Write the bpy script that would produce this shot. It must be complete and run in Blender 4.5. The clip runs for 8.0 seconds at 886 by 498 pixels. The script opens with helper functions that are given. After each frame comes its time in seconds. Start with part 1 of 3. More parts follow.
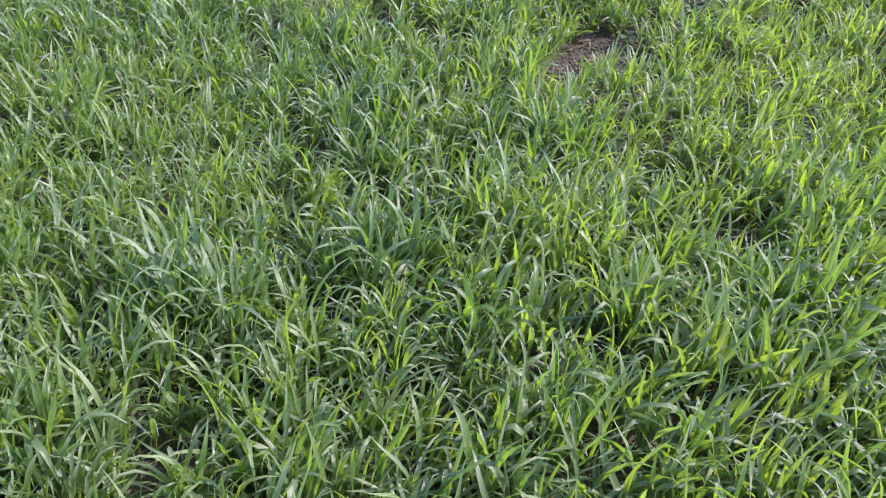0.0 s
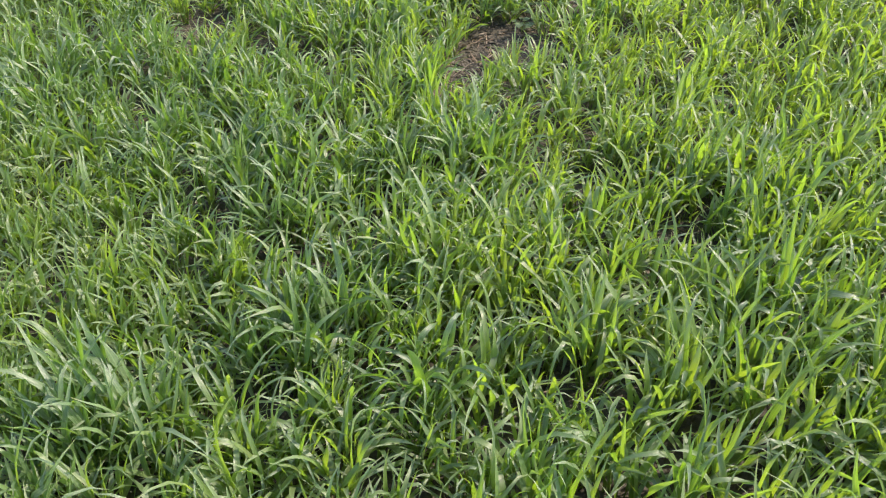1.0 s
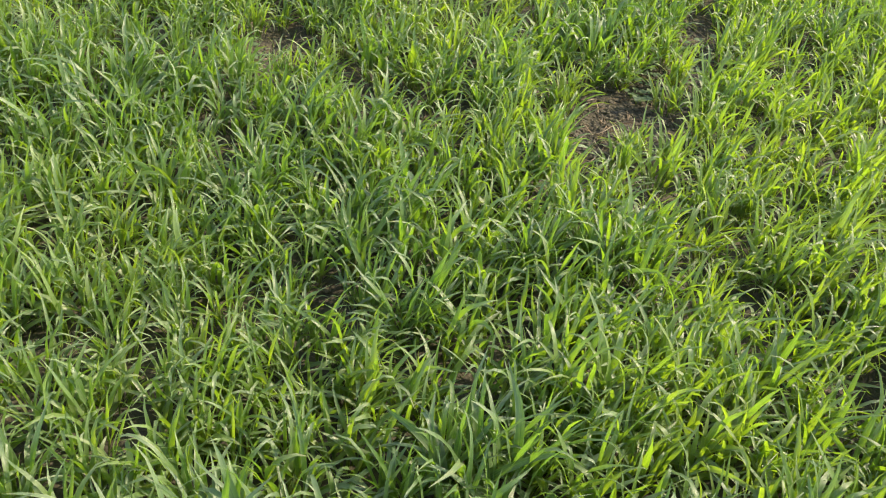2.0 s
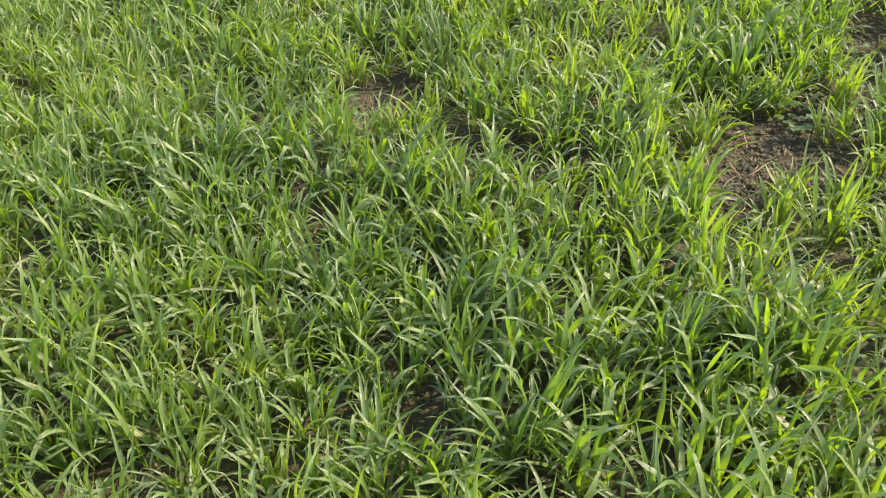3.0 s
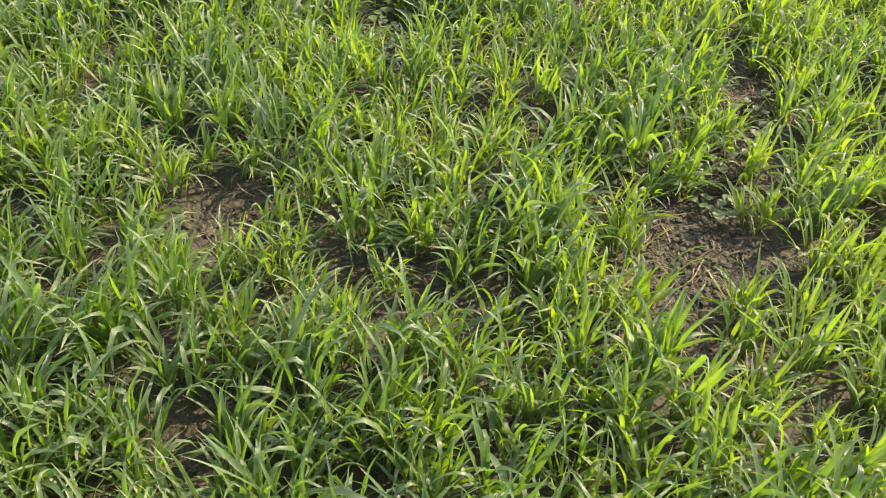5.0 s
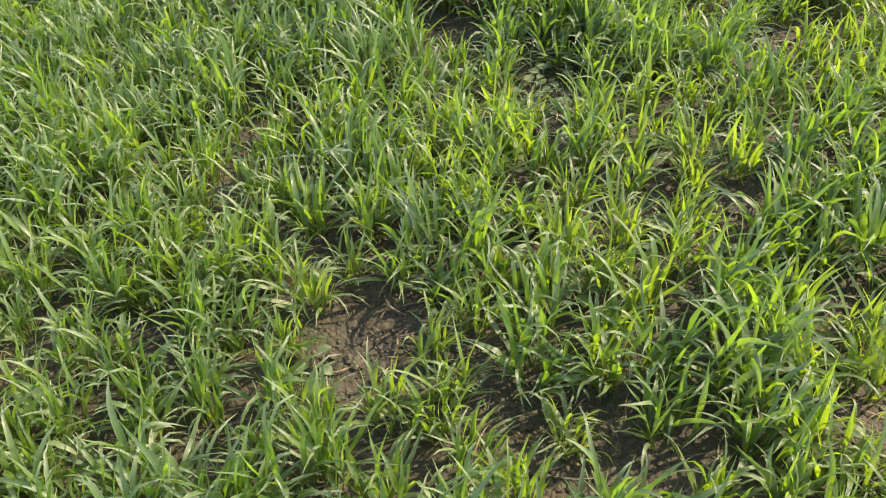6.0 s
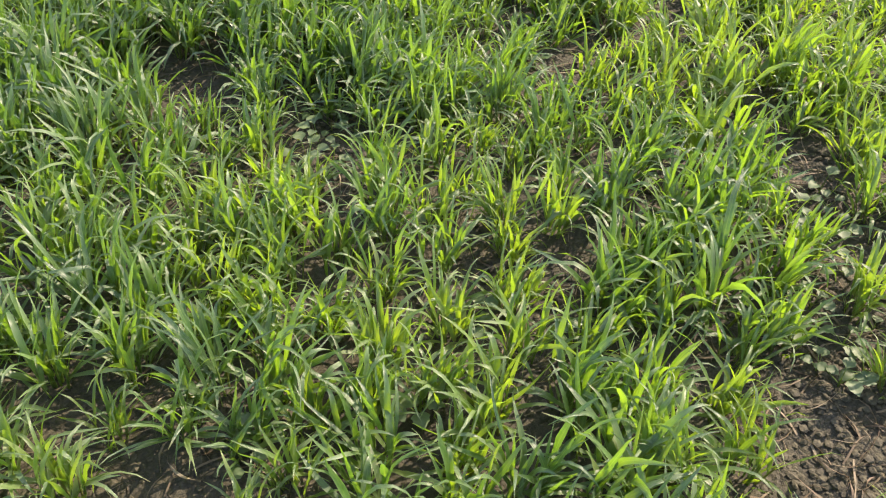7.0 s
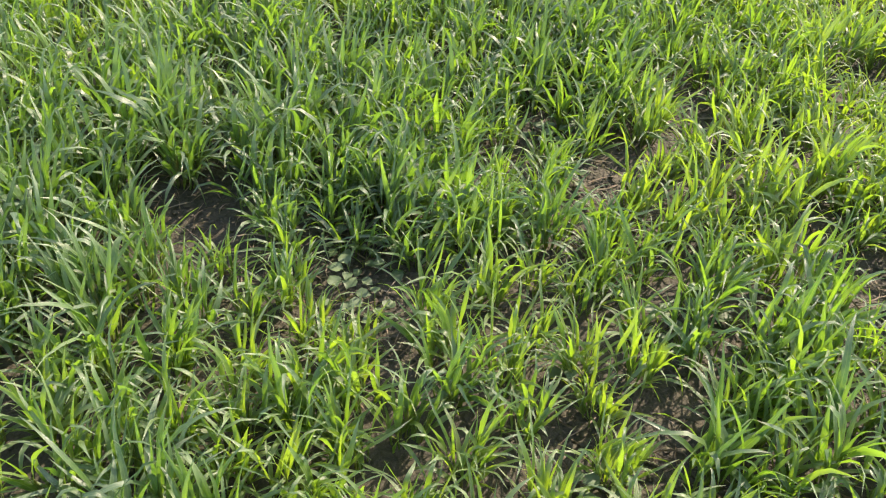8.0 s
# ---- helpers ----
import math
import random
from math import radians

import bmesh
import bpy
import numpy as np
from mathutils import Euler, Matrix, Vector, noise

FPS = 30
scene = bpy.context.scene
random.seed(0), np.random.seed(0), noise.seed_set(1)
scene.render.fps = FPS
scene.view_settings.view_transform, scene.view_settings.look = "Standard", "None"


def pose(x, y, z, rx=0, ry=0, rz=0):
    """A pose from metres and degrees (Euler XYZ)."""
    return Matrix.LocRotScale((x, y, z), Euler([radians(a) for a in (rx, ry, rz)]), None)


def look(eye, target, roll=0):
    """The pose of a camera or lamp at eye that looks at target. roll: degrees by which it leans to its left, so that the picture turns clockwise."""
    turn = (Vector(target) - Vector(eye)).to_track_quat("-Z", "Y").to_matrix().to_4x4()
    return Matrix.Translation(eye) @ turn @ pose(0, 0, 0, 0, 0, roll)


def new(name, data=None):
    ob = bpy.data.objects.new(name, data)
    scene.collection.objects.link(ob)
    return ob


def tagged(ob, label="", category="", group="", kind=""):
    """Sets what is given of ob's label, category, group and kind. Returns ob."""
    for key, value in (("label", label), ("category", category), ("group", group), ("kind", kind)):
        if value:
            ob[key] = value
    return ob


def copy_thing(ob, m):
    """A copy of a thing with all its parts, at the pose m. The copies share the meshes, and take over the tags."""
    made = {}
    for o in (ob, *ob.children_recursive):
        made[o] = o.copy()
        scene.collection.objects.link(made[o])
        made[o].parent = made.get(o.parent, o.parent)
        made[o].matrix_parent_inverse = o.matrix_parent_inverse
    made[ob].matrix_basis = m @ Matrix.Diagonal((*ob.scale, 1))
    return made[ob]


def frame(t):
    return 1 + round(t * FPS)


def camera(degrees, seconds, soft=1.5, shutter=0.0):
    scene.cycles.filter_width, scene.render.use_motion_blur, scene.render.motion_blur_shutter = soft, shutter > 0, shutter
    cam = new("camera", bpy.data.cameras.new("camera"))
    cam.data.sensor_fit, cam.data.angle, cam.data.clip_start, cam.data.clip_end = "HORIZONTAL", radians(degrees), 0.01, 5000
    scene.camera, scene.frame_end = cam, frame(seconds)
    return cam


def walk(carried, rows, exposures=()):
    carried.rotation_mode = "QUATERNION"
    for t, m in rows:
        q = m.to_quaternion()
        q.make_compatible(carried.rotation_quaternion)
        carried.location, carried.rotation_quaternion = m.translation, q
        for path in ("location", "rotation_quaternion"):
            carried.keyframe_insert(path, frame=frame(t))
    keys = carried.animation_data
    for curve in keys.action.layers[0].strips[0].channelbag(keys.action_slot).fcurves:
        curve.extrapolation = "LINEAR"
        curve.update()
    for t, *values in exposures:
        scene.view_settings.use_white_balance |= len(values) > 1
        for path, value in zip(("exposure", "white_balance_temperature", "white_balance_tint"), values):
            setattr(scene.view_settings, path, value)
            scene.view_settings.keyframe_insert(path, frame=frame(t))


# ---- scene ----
# A field of young wheat, crossed on foot with a camera held at breast height.

# ---- camera and walk ----
cam = camera(56.5, 8.0, soft=1.15)
PATH = [
    (0.0, pose(-0.000, -0.000, 1.391, 52.20, -0.05, 0.00)),
    (0.5, pose(0.009, 0.168, 1.414, 50.29, 4.27, -3.65)),
    (0.8, pose(0.029, 0.216, 1.403, 50.47, 5.60, -7.92)),
    (1.0, pose(0.001, 0.256, 1.401, 50.37, 4.57, -10.59)),
    (1.3, pose(-0.137, 0.431, 1.394, 50.03, 1.76, -12.59)),
    (1.5, pose(-0.253, 0.563, 1.400, 49.74, 0.12, -12.29)),
    (1.7, pose(-0.369, 0.631, 1.416, 50.30, -1.74, -11.17)),
    (2.0, pose(-0.448, 0.738, 1.442, 49.93, -3.73, -9.45)),
    (2.2, pose(-0.472, 0.780, 1.441, 49.82, -3.83, -7.84)),
    (2.48, pose(-0.471, 0.880, 1.441, 49.75, -2.84, -5.86)),
    (2.75, pose(-0.395, 0.997, 1.423, 49.91, 1.01, -4.09)),
    (3.02, pose(-0.300, 1.103, 1.402, 50.08, 5.57, -3.50)),
    (3.3, pose(-0.246, 1.171, 1.392, 50.01, 8.68, -4.39)),
    (3.5, pose(-0.235, 1.200, 1.392, 49.82, 9.90, -6.00)),
    (3.9, pose(-0.239, 1.291, 1.366, 48.91, 9.18, -10.89)),
    (4.0, pose(-0.253, 1.343, 1.360, 48.24, 8.15, -13.30)),
    (4.2, pose(-0.300, 1.470, 1.375, 46.53, 5.96, -18.31)),
    (4.4, pose(-0.392, 1.662, 1.375, 45.57, 1.85, -22.62)),
    (4.5, pose(-0.438, 1.714, 1.382, 45.90, 0.44, -23.55)),
    (4.7, pose(-0.512, 1.791, 1.399, 46.12, -1.24, -23.93)),
    (5.0, pose(-0.561, 1.862, 1.424, 46.87, -1.54, -21.22)),
    (5.2, pose(-0.597, 1.907, 1.430, 47.94, -0.37, -18.18)),
    (5.48, pose(-0.601, 2.013, 1.436, 48.27, 1.19, -15.70)),
    (5.75, pose(-0.546, 2.168, 1.428, 47.63, 3.97, -14.71)),
    (6.02, pose(-0.471, 2.321, 1.413, 46.62, 6.53, -15.38)),
    (6.3, pose(-0.412, 2.419, 1.400, 45.82, 7.44, -17.90)),
    (6.5, pose(-0.385, 2.458, 1.394, 45.46, 7.15, -20.45)),
    (6.8, pose(-0.373, 2.577, 1.390, 44.77, 4.52, -27.75)),
    (7.0, pose(-0.407, 2.729, 1.334, 45.30, 0.96, -32.96)),
    (7.1, pose(-0.415, 2.812, 1.311, 45.69, -0.44, -35.16)),
    (7.3, pose(-0.429, 2.946, 1.332, 45.44, -2.78, -37.32)),
    (7.5, pose(-0.458, 3.046, 1.351, 45.39, -2.98, -38.19)),
    (8.0, pose(-0.486, 3.159, 1.367, 48.64, -0.60, -39.01)),
]
walk(cam, PATH, exposures=[(0.0, 1.43, 6090, 38), (0.5, 1.43, 6340, 32), (1.0, 1.44, 6990, 24), (1.5, 1.42, 7790, 15), (2.0, 1.45, 8190, 13), (4.5, 1.55, 8740, 17), (6.5, 1.55, 8040, 20), (8.0, 1.60, 7640, 20)])

# ---- world and sun ----
SUN_AZIMUTH, SUN_HEIGHT = 85.0, 37.0  # degrees clockwise from +y, and above the horizon

world = bpy.data.worlds.new("sky")
scene.world = world
world.use_nodes = True
sky = world.node_tree.nodes.new("ShaderNodeTexSky")
sky.sky_type, sky.sun_disc = "NISHITA", False
sky.sun_elevation, sky.sun_rotation = radians(SUN_HEIGHT), radians(SUN_AZIMUTH)
backdrop = world.node_tree.nodes["Background"]
backdrop.inputs["Strength"].default_value = 0.15
world.node_tree.links.new(sky.outputs["Color"], backdrop.inputs["Color"])

lamp = bpy.data.lights.new("sun", "SUN")
lamp.energy, lamp.angle, lamp.color = 2.9, radians(0.6), (1.0, 0.94, 0.83)
sun = new("sun", lamp)
towards = Vector((math.sin(radians(SUN_AZIMUTH)) * math.cos(radians(SUN_HEIGHT)),
                  math.cos(radians(SUN_AZIMUTH)) * math.cos(radians(SUN_HEIGHT)), math.sin(radians(SUN_HEIGHT))))
sun.matrix_world = look(towards * 30, (0, 0, 0))


# ---- materials ----
class Nodes:
    """A short way to write a node material."""

    def __init__(self, name):
        self.material = bpy.data.materials.new(name)
        self.material.use_nodes = True
        self.tree = self.material.node_tree
        self.tree.nodes.clear()
        self.out = self.add("ShaderNodeOutputMaterial")

    def add(self, kind, values=(), **settings):
        node = self.tree.nodes.new(kind)
        for key, value in settings.items():
            setattr(node, key, value)
        for key, value in dict(values).items():
            self.put(node, key, value)
        return node

    def put(self, node, key, value):
        if isinstance(value, bpy.types.NodeSocket):
            self.tree.links.new(value, node.inputs[key])
        else:
            node.inputs[key].default_value = value

    def math(self, operation, a, b=0.0, c=0.0, clamp=False):
        return self.add("ShaderNodeMath", {0: a, 1: b, 2: c}, operation=operation, use_clamp=clamp).outputs[0]

    def ramp(self, value, *stops):
        node = self.add("ShaderNodeValToRGB", {"Fac": value})
        ramp = node.color_ramp
        while len(ramp.elements) < len(stops):
            ramp.elements.new(0.5)
        for element, (place, shade) in zip(ramp.elements, stops):
            element.position = place
            element.color = (*shade, 1) if isinstance(shade, tuple) else (shade, shade, shade, 1)
        return node.outputs["Color"]

    def mix(self, factor, a, b, blend="MIX"):
        node = self.add("ShaderNodeMix", data_type="RGBA", blend_type=blend)
        for place, value in ((0, factor), (6, a), (7, b)):
            if isinstance(value, tuple) and len(value) == 3:
                value = (*value, 1)
            self.put(node, place, value)
        return node.outputs[2]

    def noise(self, scale, detail=3.0, rough=0.55, vector=None, kind="Fac"):
        values = {"Scale": scale, "Detail": detail, "Roughness": rough}
        if vector is not None:
            values["Vector"] = vector
        return self.add("ShaderNodeTexNoise", values).outputs[kind]

    def place(self):
        return self.add("ShaderNodeNewGeometry").outputs["Position"]


def blade_material(name, chance):
    """Green wheat blade: waxy, ribbed along, letting the sun through. chance: where its random number comes from."""
    n = Nodes(name)
    if chance == "object":
        info = n.add("ShaderNodeObjectInfo")
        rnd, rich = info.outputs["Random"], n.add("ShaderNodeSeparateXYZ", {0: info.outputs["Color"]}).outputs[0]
    else:
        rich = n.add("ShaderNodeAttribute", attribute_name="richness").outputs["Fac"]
        rnd = n.add("ShaderNodeNewGeometry").outputs["Random Per Island"]
    uv = n.add("ShaderNodeUVMap", uv_map="blade")
    split = n.add("ShaderNodeSeparateXYZ", {0: uv.outputs[0]})
    across, along = split.outputs[0], split.outputs[1]
    where = n.place()
    patch = n.noise(1.6, 2.0, vector=where)
    grain = n.noise(90.0, 3.0, vector=where)
    second = n.math("FRACT", n.math("MULTIPLY", rnd, 17.37))
    third = n.math("FRACT", n.math("MULTIPLY", rnd, 91.73))
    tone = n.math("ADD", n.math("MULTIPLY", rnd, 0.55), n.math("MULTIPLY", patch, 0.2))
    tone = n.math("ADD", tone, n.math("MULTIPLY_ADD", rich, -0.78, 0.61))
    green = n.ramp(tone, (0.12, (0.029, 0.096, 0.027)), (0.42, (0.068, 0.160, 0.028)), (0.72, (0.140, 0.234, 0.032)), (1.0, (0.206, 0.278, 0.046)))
    # fine streaks along the blade
    lined = n.add("ShaderNodeCombineXYZ", {0: n.math("MULTIPLY", across, 9.0), 1: n.math("MULTIPLY", along, 3.0), 2: n.math("MULTIPLY", rnd, 210.0)})
    streak = n.noise(1.0, 4.0, 0.6, vector=lined.outputs[0])
    green = n.mix(n.math("MULTIPLY", n.ramp(streak, (0.46, 0.0), (0.70, 1.0)), 0.42), green, (0.215, 0.285, 0.115))
    green = n.mix(n.math("MULTIPLY", n.ramp(streak, (0.32, 1.0), (0.48, 0.0)), 0.40), green, (0.036, 0.092, 0.020))
    # pale ribs, and the midrib
    ribs = n.math("SINE", n.math("MULTIPLY", across, 62.0))
    ribs = n.math("MULTIPLY_ADD", ribs, 0.5, 0.5)
    green = n.mix(n.math("MULTIPLY", ribs, 0.16), green, (0.24, 0.32, 0.16))
    mid = n.math("ABSOLUTE", n.math("SUBTRACT", across, 0.5))
    green = n.mix(n.ramp(mid, (0.02, 0.38), (0.07, 0.0)), green, (0.24, 0.32, 0.15))
    bloom = n.ramp(n.math("FRACT", n.math("MULTIPLY", rnd, 37.1)), (0.6, 0.0), (0.97, 0.5))
    green = n.mix(bloom, green, (0.165, 0.265, 0.095))
    # mottled, dusty, paler towards the foot; sky sheen painted towards the tip; some tips dried out
    green = n.mix(n.math("MULTIPLY", n.ramp(grain, (0.4, 0.0), (0.72, 1.0)), 0.30), green, (0.20, 0.26, 0.15))
    green = n.mix(n.math("MULTIPLY", n.ramp(along, (0.0, 1.0), (0.22, 0.0)), 0.45), green, (0.18, 0.25, 0.10))
    tip_sheen = n.math("MULTIPLY", n.ramp(along, (0.35, 0.0), (0.8, 1.0)), n.ramp(third, (0.15, 0.2), (0.85, 0.75)))
    leaf = green
    green = n.mix(tip_sheen, green, (0.130, 0.205, 0.115))
    dry = n.math("MULTIPLY", n.ramp(along, (0.86, 0.0), (1.0, 1.0)), n.ramp(second, (0.62, 0.0), (0.8, 0.9)))
    green = n.mix(dry, green, (0.36, 0.27, 0.12))
    sick = n.math("MULTIPLY", n.ramp(third, (0.955, 0.0), (0.985, 0.6)), n.ramp(n.noise(45.0, 2.0, vector=where), (0.35, 0.2), (0.7, 1.0)))
    green = n.mix(sick, green, (0.27, 0.26, 0.11))
    # the waxy upper face, and the pale hairy margins with bright edge highlights painted in
    green = n.mix(0.29, green, (0.150, 0.228, 0.138))
    green = n.mix(n.ramp(mid, (0.40, 0.0), (0.49, 0.55)), green, (0.30, 0.37, 0.22))
    relief = n.add("ShaderNodeBump", {"Strength": 0.35, "Distance": 0.0006, "Height": n.math("ADD", ribs, grain)})
    face = n.add("ShaderNodeBsdfPrincipled", {"Base Color": green, "Roughness": n.math("MULTIPLY_ADD", grain, 0.26, 0.25),
                                              "Specular IOR Level": 0.95, "Normal": relief.outputs[0]})
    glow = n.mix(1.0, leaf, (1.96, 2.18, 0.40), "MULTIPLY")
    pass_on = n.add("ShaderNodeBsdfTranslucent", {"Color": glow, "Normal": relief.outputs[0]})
    both = n.add("ShaderNodeMixShader", {0: n.math("MULTIPLY_ADD", tip_sheen, -0.15, 0.50), 1: face.outputs[0], 2: pass_on.outputs[0]})
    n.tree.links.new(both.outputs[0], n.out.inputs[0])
    return n.material


def culm_material():
    """Sheathed wheat stem: yellow-green, pale towards the soil, thin enough to let light through."""
    n = Nodes("wheat_culm")
    where = n.place()
    grain = n.noise(70.0, 3.0, vector=where)
    own = n.add("ShaderNodeObjectInfo").outputs["Random"]
    island = n.add("ShaderNodeNewGeometry").outputs["Random Per Island"]
    pick = n.math("FRACT", n.math("ADD", own, island))
    tint = n.ramp(grain, (0.3, (0.11, 0.20, 0.04)), (0.6, (0.20, 0.29, 0.07)), (0.8, (0.30, 0.30, 0.12)))
    tint = n.mix(n.ramp(pick, (0.72, 0.0), (0.95, 0.55)), tint, (0.27, 0.21, 0.10))
    face = n.add("ShaderNodeBsdfPrincipled", {"Base Color": tint, "Roughness": 0.45})
    pass_on = n.add("ShaderNodeBsdfTranslucent", {"Color": n.mix(1.0, tint, (1.5, 1.6, 0.6), "MULTIPLY")})
    both = n.add("ShaderNodeMixShader", {0: 0.35, 1: face.outputs[0], 2: pass_on.outputs[0]})
    n.tree.links.new(both.outputs[0], n.out.inputs[0])
    return n.material


def dry_material():
    n = Nodes("dry_straw")
    rnd = n.add("ShaderNodeNewGeometry").outputs["Random Per Island"]
    own = n.add("ShaderNodeObjectInfo").outputs["Random"]
    grain = n.noise(160.0, 3.0, vector=n.place())
    pick = n.math("FRACT", n.math("ADD", rnd, own))
    tint = n.ramp(pick, (0.0, (0.14, 0.10, 0.06)), (0.35, (0.25, 0.19, 0.12)), (0.7, (0.36, 0.30, 0.20)), (1.0, (0.21, 0.14, 0.09)))
    tint = n.mix(n.math("MULTIPLY", n.ramp(grain, (0.35, 1.0), (0.6, 0.0)), 0.5), tint, (0.13, 0.09, 0.055))
    face = n.add("ShaderNodeBsdfPrincipled", {"Base Color": tint, "Roughness": 0.7})
    pass_on = n.add("ShaderNodeBsdfTranslucent", {"Color": tint})
    both = n.add("ShaderNodeMixShader", {0: 0.2, 1: face.outputs[0], 2: pass_on.outputs[0]})
    n.tree.links.new(both.outputs[0], n.out.inputs[0])
    return n.material


def soil_material(name, crop=False, lift=1.0, relief=0.007):
    """Moist dark clay, crumbly; crop: far off the wheat closes over it."""
    n = Nodes(name)
    where = n.place()
    broad = n.noise(3.5, 4.0, vector=where)
    crumbs = n.noise(55.0, 5.0, 0.65, vector=where)
    fine = n.noise(310.0, 3.0, 0.6, vector=where)
    cells = n.add("ShaderNodeTexVoronoi", {"Vector": where, "Scale": 42.0}, feature="DISTANCE_TO_EDGE").outputs["Distance"]
    tint = n.ramp(crumbs, (0.28, (0.020, 0.018, 0.011)), (0.5, (0.042, 0.037, 0.021)), (0.72, (0.079, 0.069, 0.041)))
    tint = n.mix(n.ramp(broad, (0.4, 0.0), (0.66, 0.55)), tint, (0.033, 0.030, 0.018))
    tint = n.mix(n.math("MULTIPLY", n.ramp(fine, (0.5, 0.0), (0.75, 1.0)), 0.4), tint, (0.112, 0.098, 0.062))
    high = n.math("ADD", n.math("MULTIPLY", crumbs, 0.8), n.math("MULTIPLY", fine, 0.25))
    high = n.math("ADD", high, n.math("MULTIPLY", n.math("MINIMUM", cells, 0.25), 1.2))
    bump = n.add("ShaderNodeBump", {"Strength": 1.0, "Distance": relief, "Height": high})
    if crop:
        flat = n.add("ShaderNodeVectorMath", {0: where, 1: (0.2, 3.6, 0.0)}, operation="DISTANCE").outputs["Value"]
        leaf = n.ramp(n.noise(14.0, 5.0, 0.7, vector=where), (0.3, (0.018, 0.030, 0.009)), (0.6, (0.046, 0.076, 0.018)), (0.8, (0.080, 0.115, 0.028)))
        reach = n.math("MULTIPLY", n.math("SUBTRACT", flat, 4.6), 0.4, clamp=True)
        tint = n.mix(reach, tint, leaf)
    tint = n.mix(1.0, tint, (lift, lift, lift), "MULTIPLY")
    face = n.add("ShaderNodeBsdfPrincipled", {"Base Color": tint, "Roughness": n.math("MULTIPLY_ADD", crumbs, 0.3, 0.62),
                                              "Normal": bump.outputs[0]})
    n.tree.links.new(face.outputs[0], n.out.inputs[0])
    return n.material


def weed_material():
    n = Nodes("weed_leaf")
    own = n.add("ShaderNodeObjectInfo").outputs["Random"]
    grain = n.noise(120.0, 4.0, vector=n.place())
    tint = n.ramp(own, (0.0, (0.09, 0.15, 0.065)), (0.6, (0.14, 0.20, 0.10)), (1.0, (0.18, 0.25, 0.115)))
    tint = n.mix(n.math("MULTIPLY", n.ramp(grain, (0.4, 1.0), (0.65, 0.0)), 0.4), tint, (0.08, 0.13, 0.05))
    relief = n.add("ShaderNodeBump", {"Strength": 0.4, "Distance": 0.001, "Height": grain})
    face = n.add("ShaderNodeBsdfPrincipled", {"Base Color": tint, "Roughness": 0.55, "Normal": relief.outputs[0]})
    pass_on = n.add("ShaderNodeBsdfTranslucent", {"Color": n.mix(1.0, tint, (1.5, 1.6, 0.6), "MULTIPLY")})
    both = n.add("ShaderNodeMixShader", {0: 0.3, 1: face.outputs[0], 2: pass_on.outputs[0]})
    n.tree.links.new(both.outputs[0], n.out.inputs[0])
    return n.material


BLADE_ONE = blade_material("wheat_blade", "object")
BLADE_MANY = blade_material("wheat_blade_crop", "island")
CULM, DRY, WEED = culm_material(), dry_material(), weed_material()
SOIL, CLOD = soil_material("moist_soil", crop=True, lift=1.25), soil_material("soil_clod", lift=1.5, relief=0.0022)


# ---- ground ----
def lattice(ix, iy, salt):
    h = (ix.astype(np.int64) * 374761393 + iy.astype(np.int64) * 668265263 + salt * 974634777) & 0xFFFFFFFF
    h = ((h ^ (h >> 13)) * 1274126177) & 0xFFFFFFFF
    return ((h ^ (h >> 16)) & 0xFFFF) / 65535.0


def rough(x, y, size, salt):
    """Smooth noise from -1 to 1 with lumps of the given size in metres."""
    x, y = np.asarray(x, float) / size, np.asarray(y, float) / size
    ix, iy = np.floor(x), np.floor(y)
    fx, fy = x - ix, y - iy
    fx, fy = fx * fx * (3 - 2 * fx), fy * fy * (3 - 2 * fy)
    a, b = lattice(ix, iy, salt), lattice(ix + 1, iy, salt)
    c, d = lattice(ix, iy + 1, salt), lattice(ix + 1, iy + 1, salt)
    return 2 * ((a + (b - a) * fx) * (1 - fy) + (c + (d - c) * fx) * fy) - 1


def ground_height(x, y):
    lumps = 0.012 * rough(x, y, 0.45, 1) + 0.009 * rough(x, y, 0.16, 2)
    clods = 0.009 * rough(x, y, 0.065, 3) + 0.010 * np.abs(rough(x, y, 0.036, 4))
    return lumps + clods


def steps(low, high, pitch, reach):
    """Even steps from low to high, then ever wider ones out to reach on both sides."""
    inner = list(np.arange(low, high + pitch / 2, pitch))
    outer, gap = [], pitch
    while sum(outer) < reach:
        gap *= 1.55
        outer.append(gap)
    out = np.cumsum(outer)
    return np.array([low - d for d in out[::-1]] + inner + [inner[-1] + d for d in out])


def fill(mesh, verts, faces_per, counts, uv=None, smooth=True):
    """Quads or triangles into a mesh from arrays."""
    loops = faces_per.ravel()
    mesh.vertices.add(len(verts))
    mesh.vertices.foreach_set("co", np.ascontiguousarray(verts, dtype=np.float32).ravel())
    mesh.loops.add(len(loops))
    mesh.loops.foreach_set("vertex_index", loops.astype(np.int32))
    total = len(faces_per)
    mesh.polygons.add(total)
    mesh.polygons.foreach_set("loop_start", np.arange(0, total * counts, counts, dtype=np.int32))
    mesh.polygons.foreach_set("use_smooth", np.full(total, smooth))
    if uv is not None:
        layer = mesh.uv_layers.new(name="blade")
        layer.data.foreach_set("uv", np.ascontiguousarray(uv[loops], dtype=np.float32).ravel())
    mesh.update(calc_edges=True)
    mesh.validate()
    return mesh


def part(name, mesh, material, parent, label=""):
    ob = new(name, mesh)
    if not mesh.materials:
        mesh.materials.append(material)
    ob.parent = parent
    return tagged(ob, label=label)


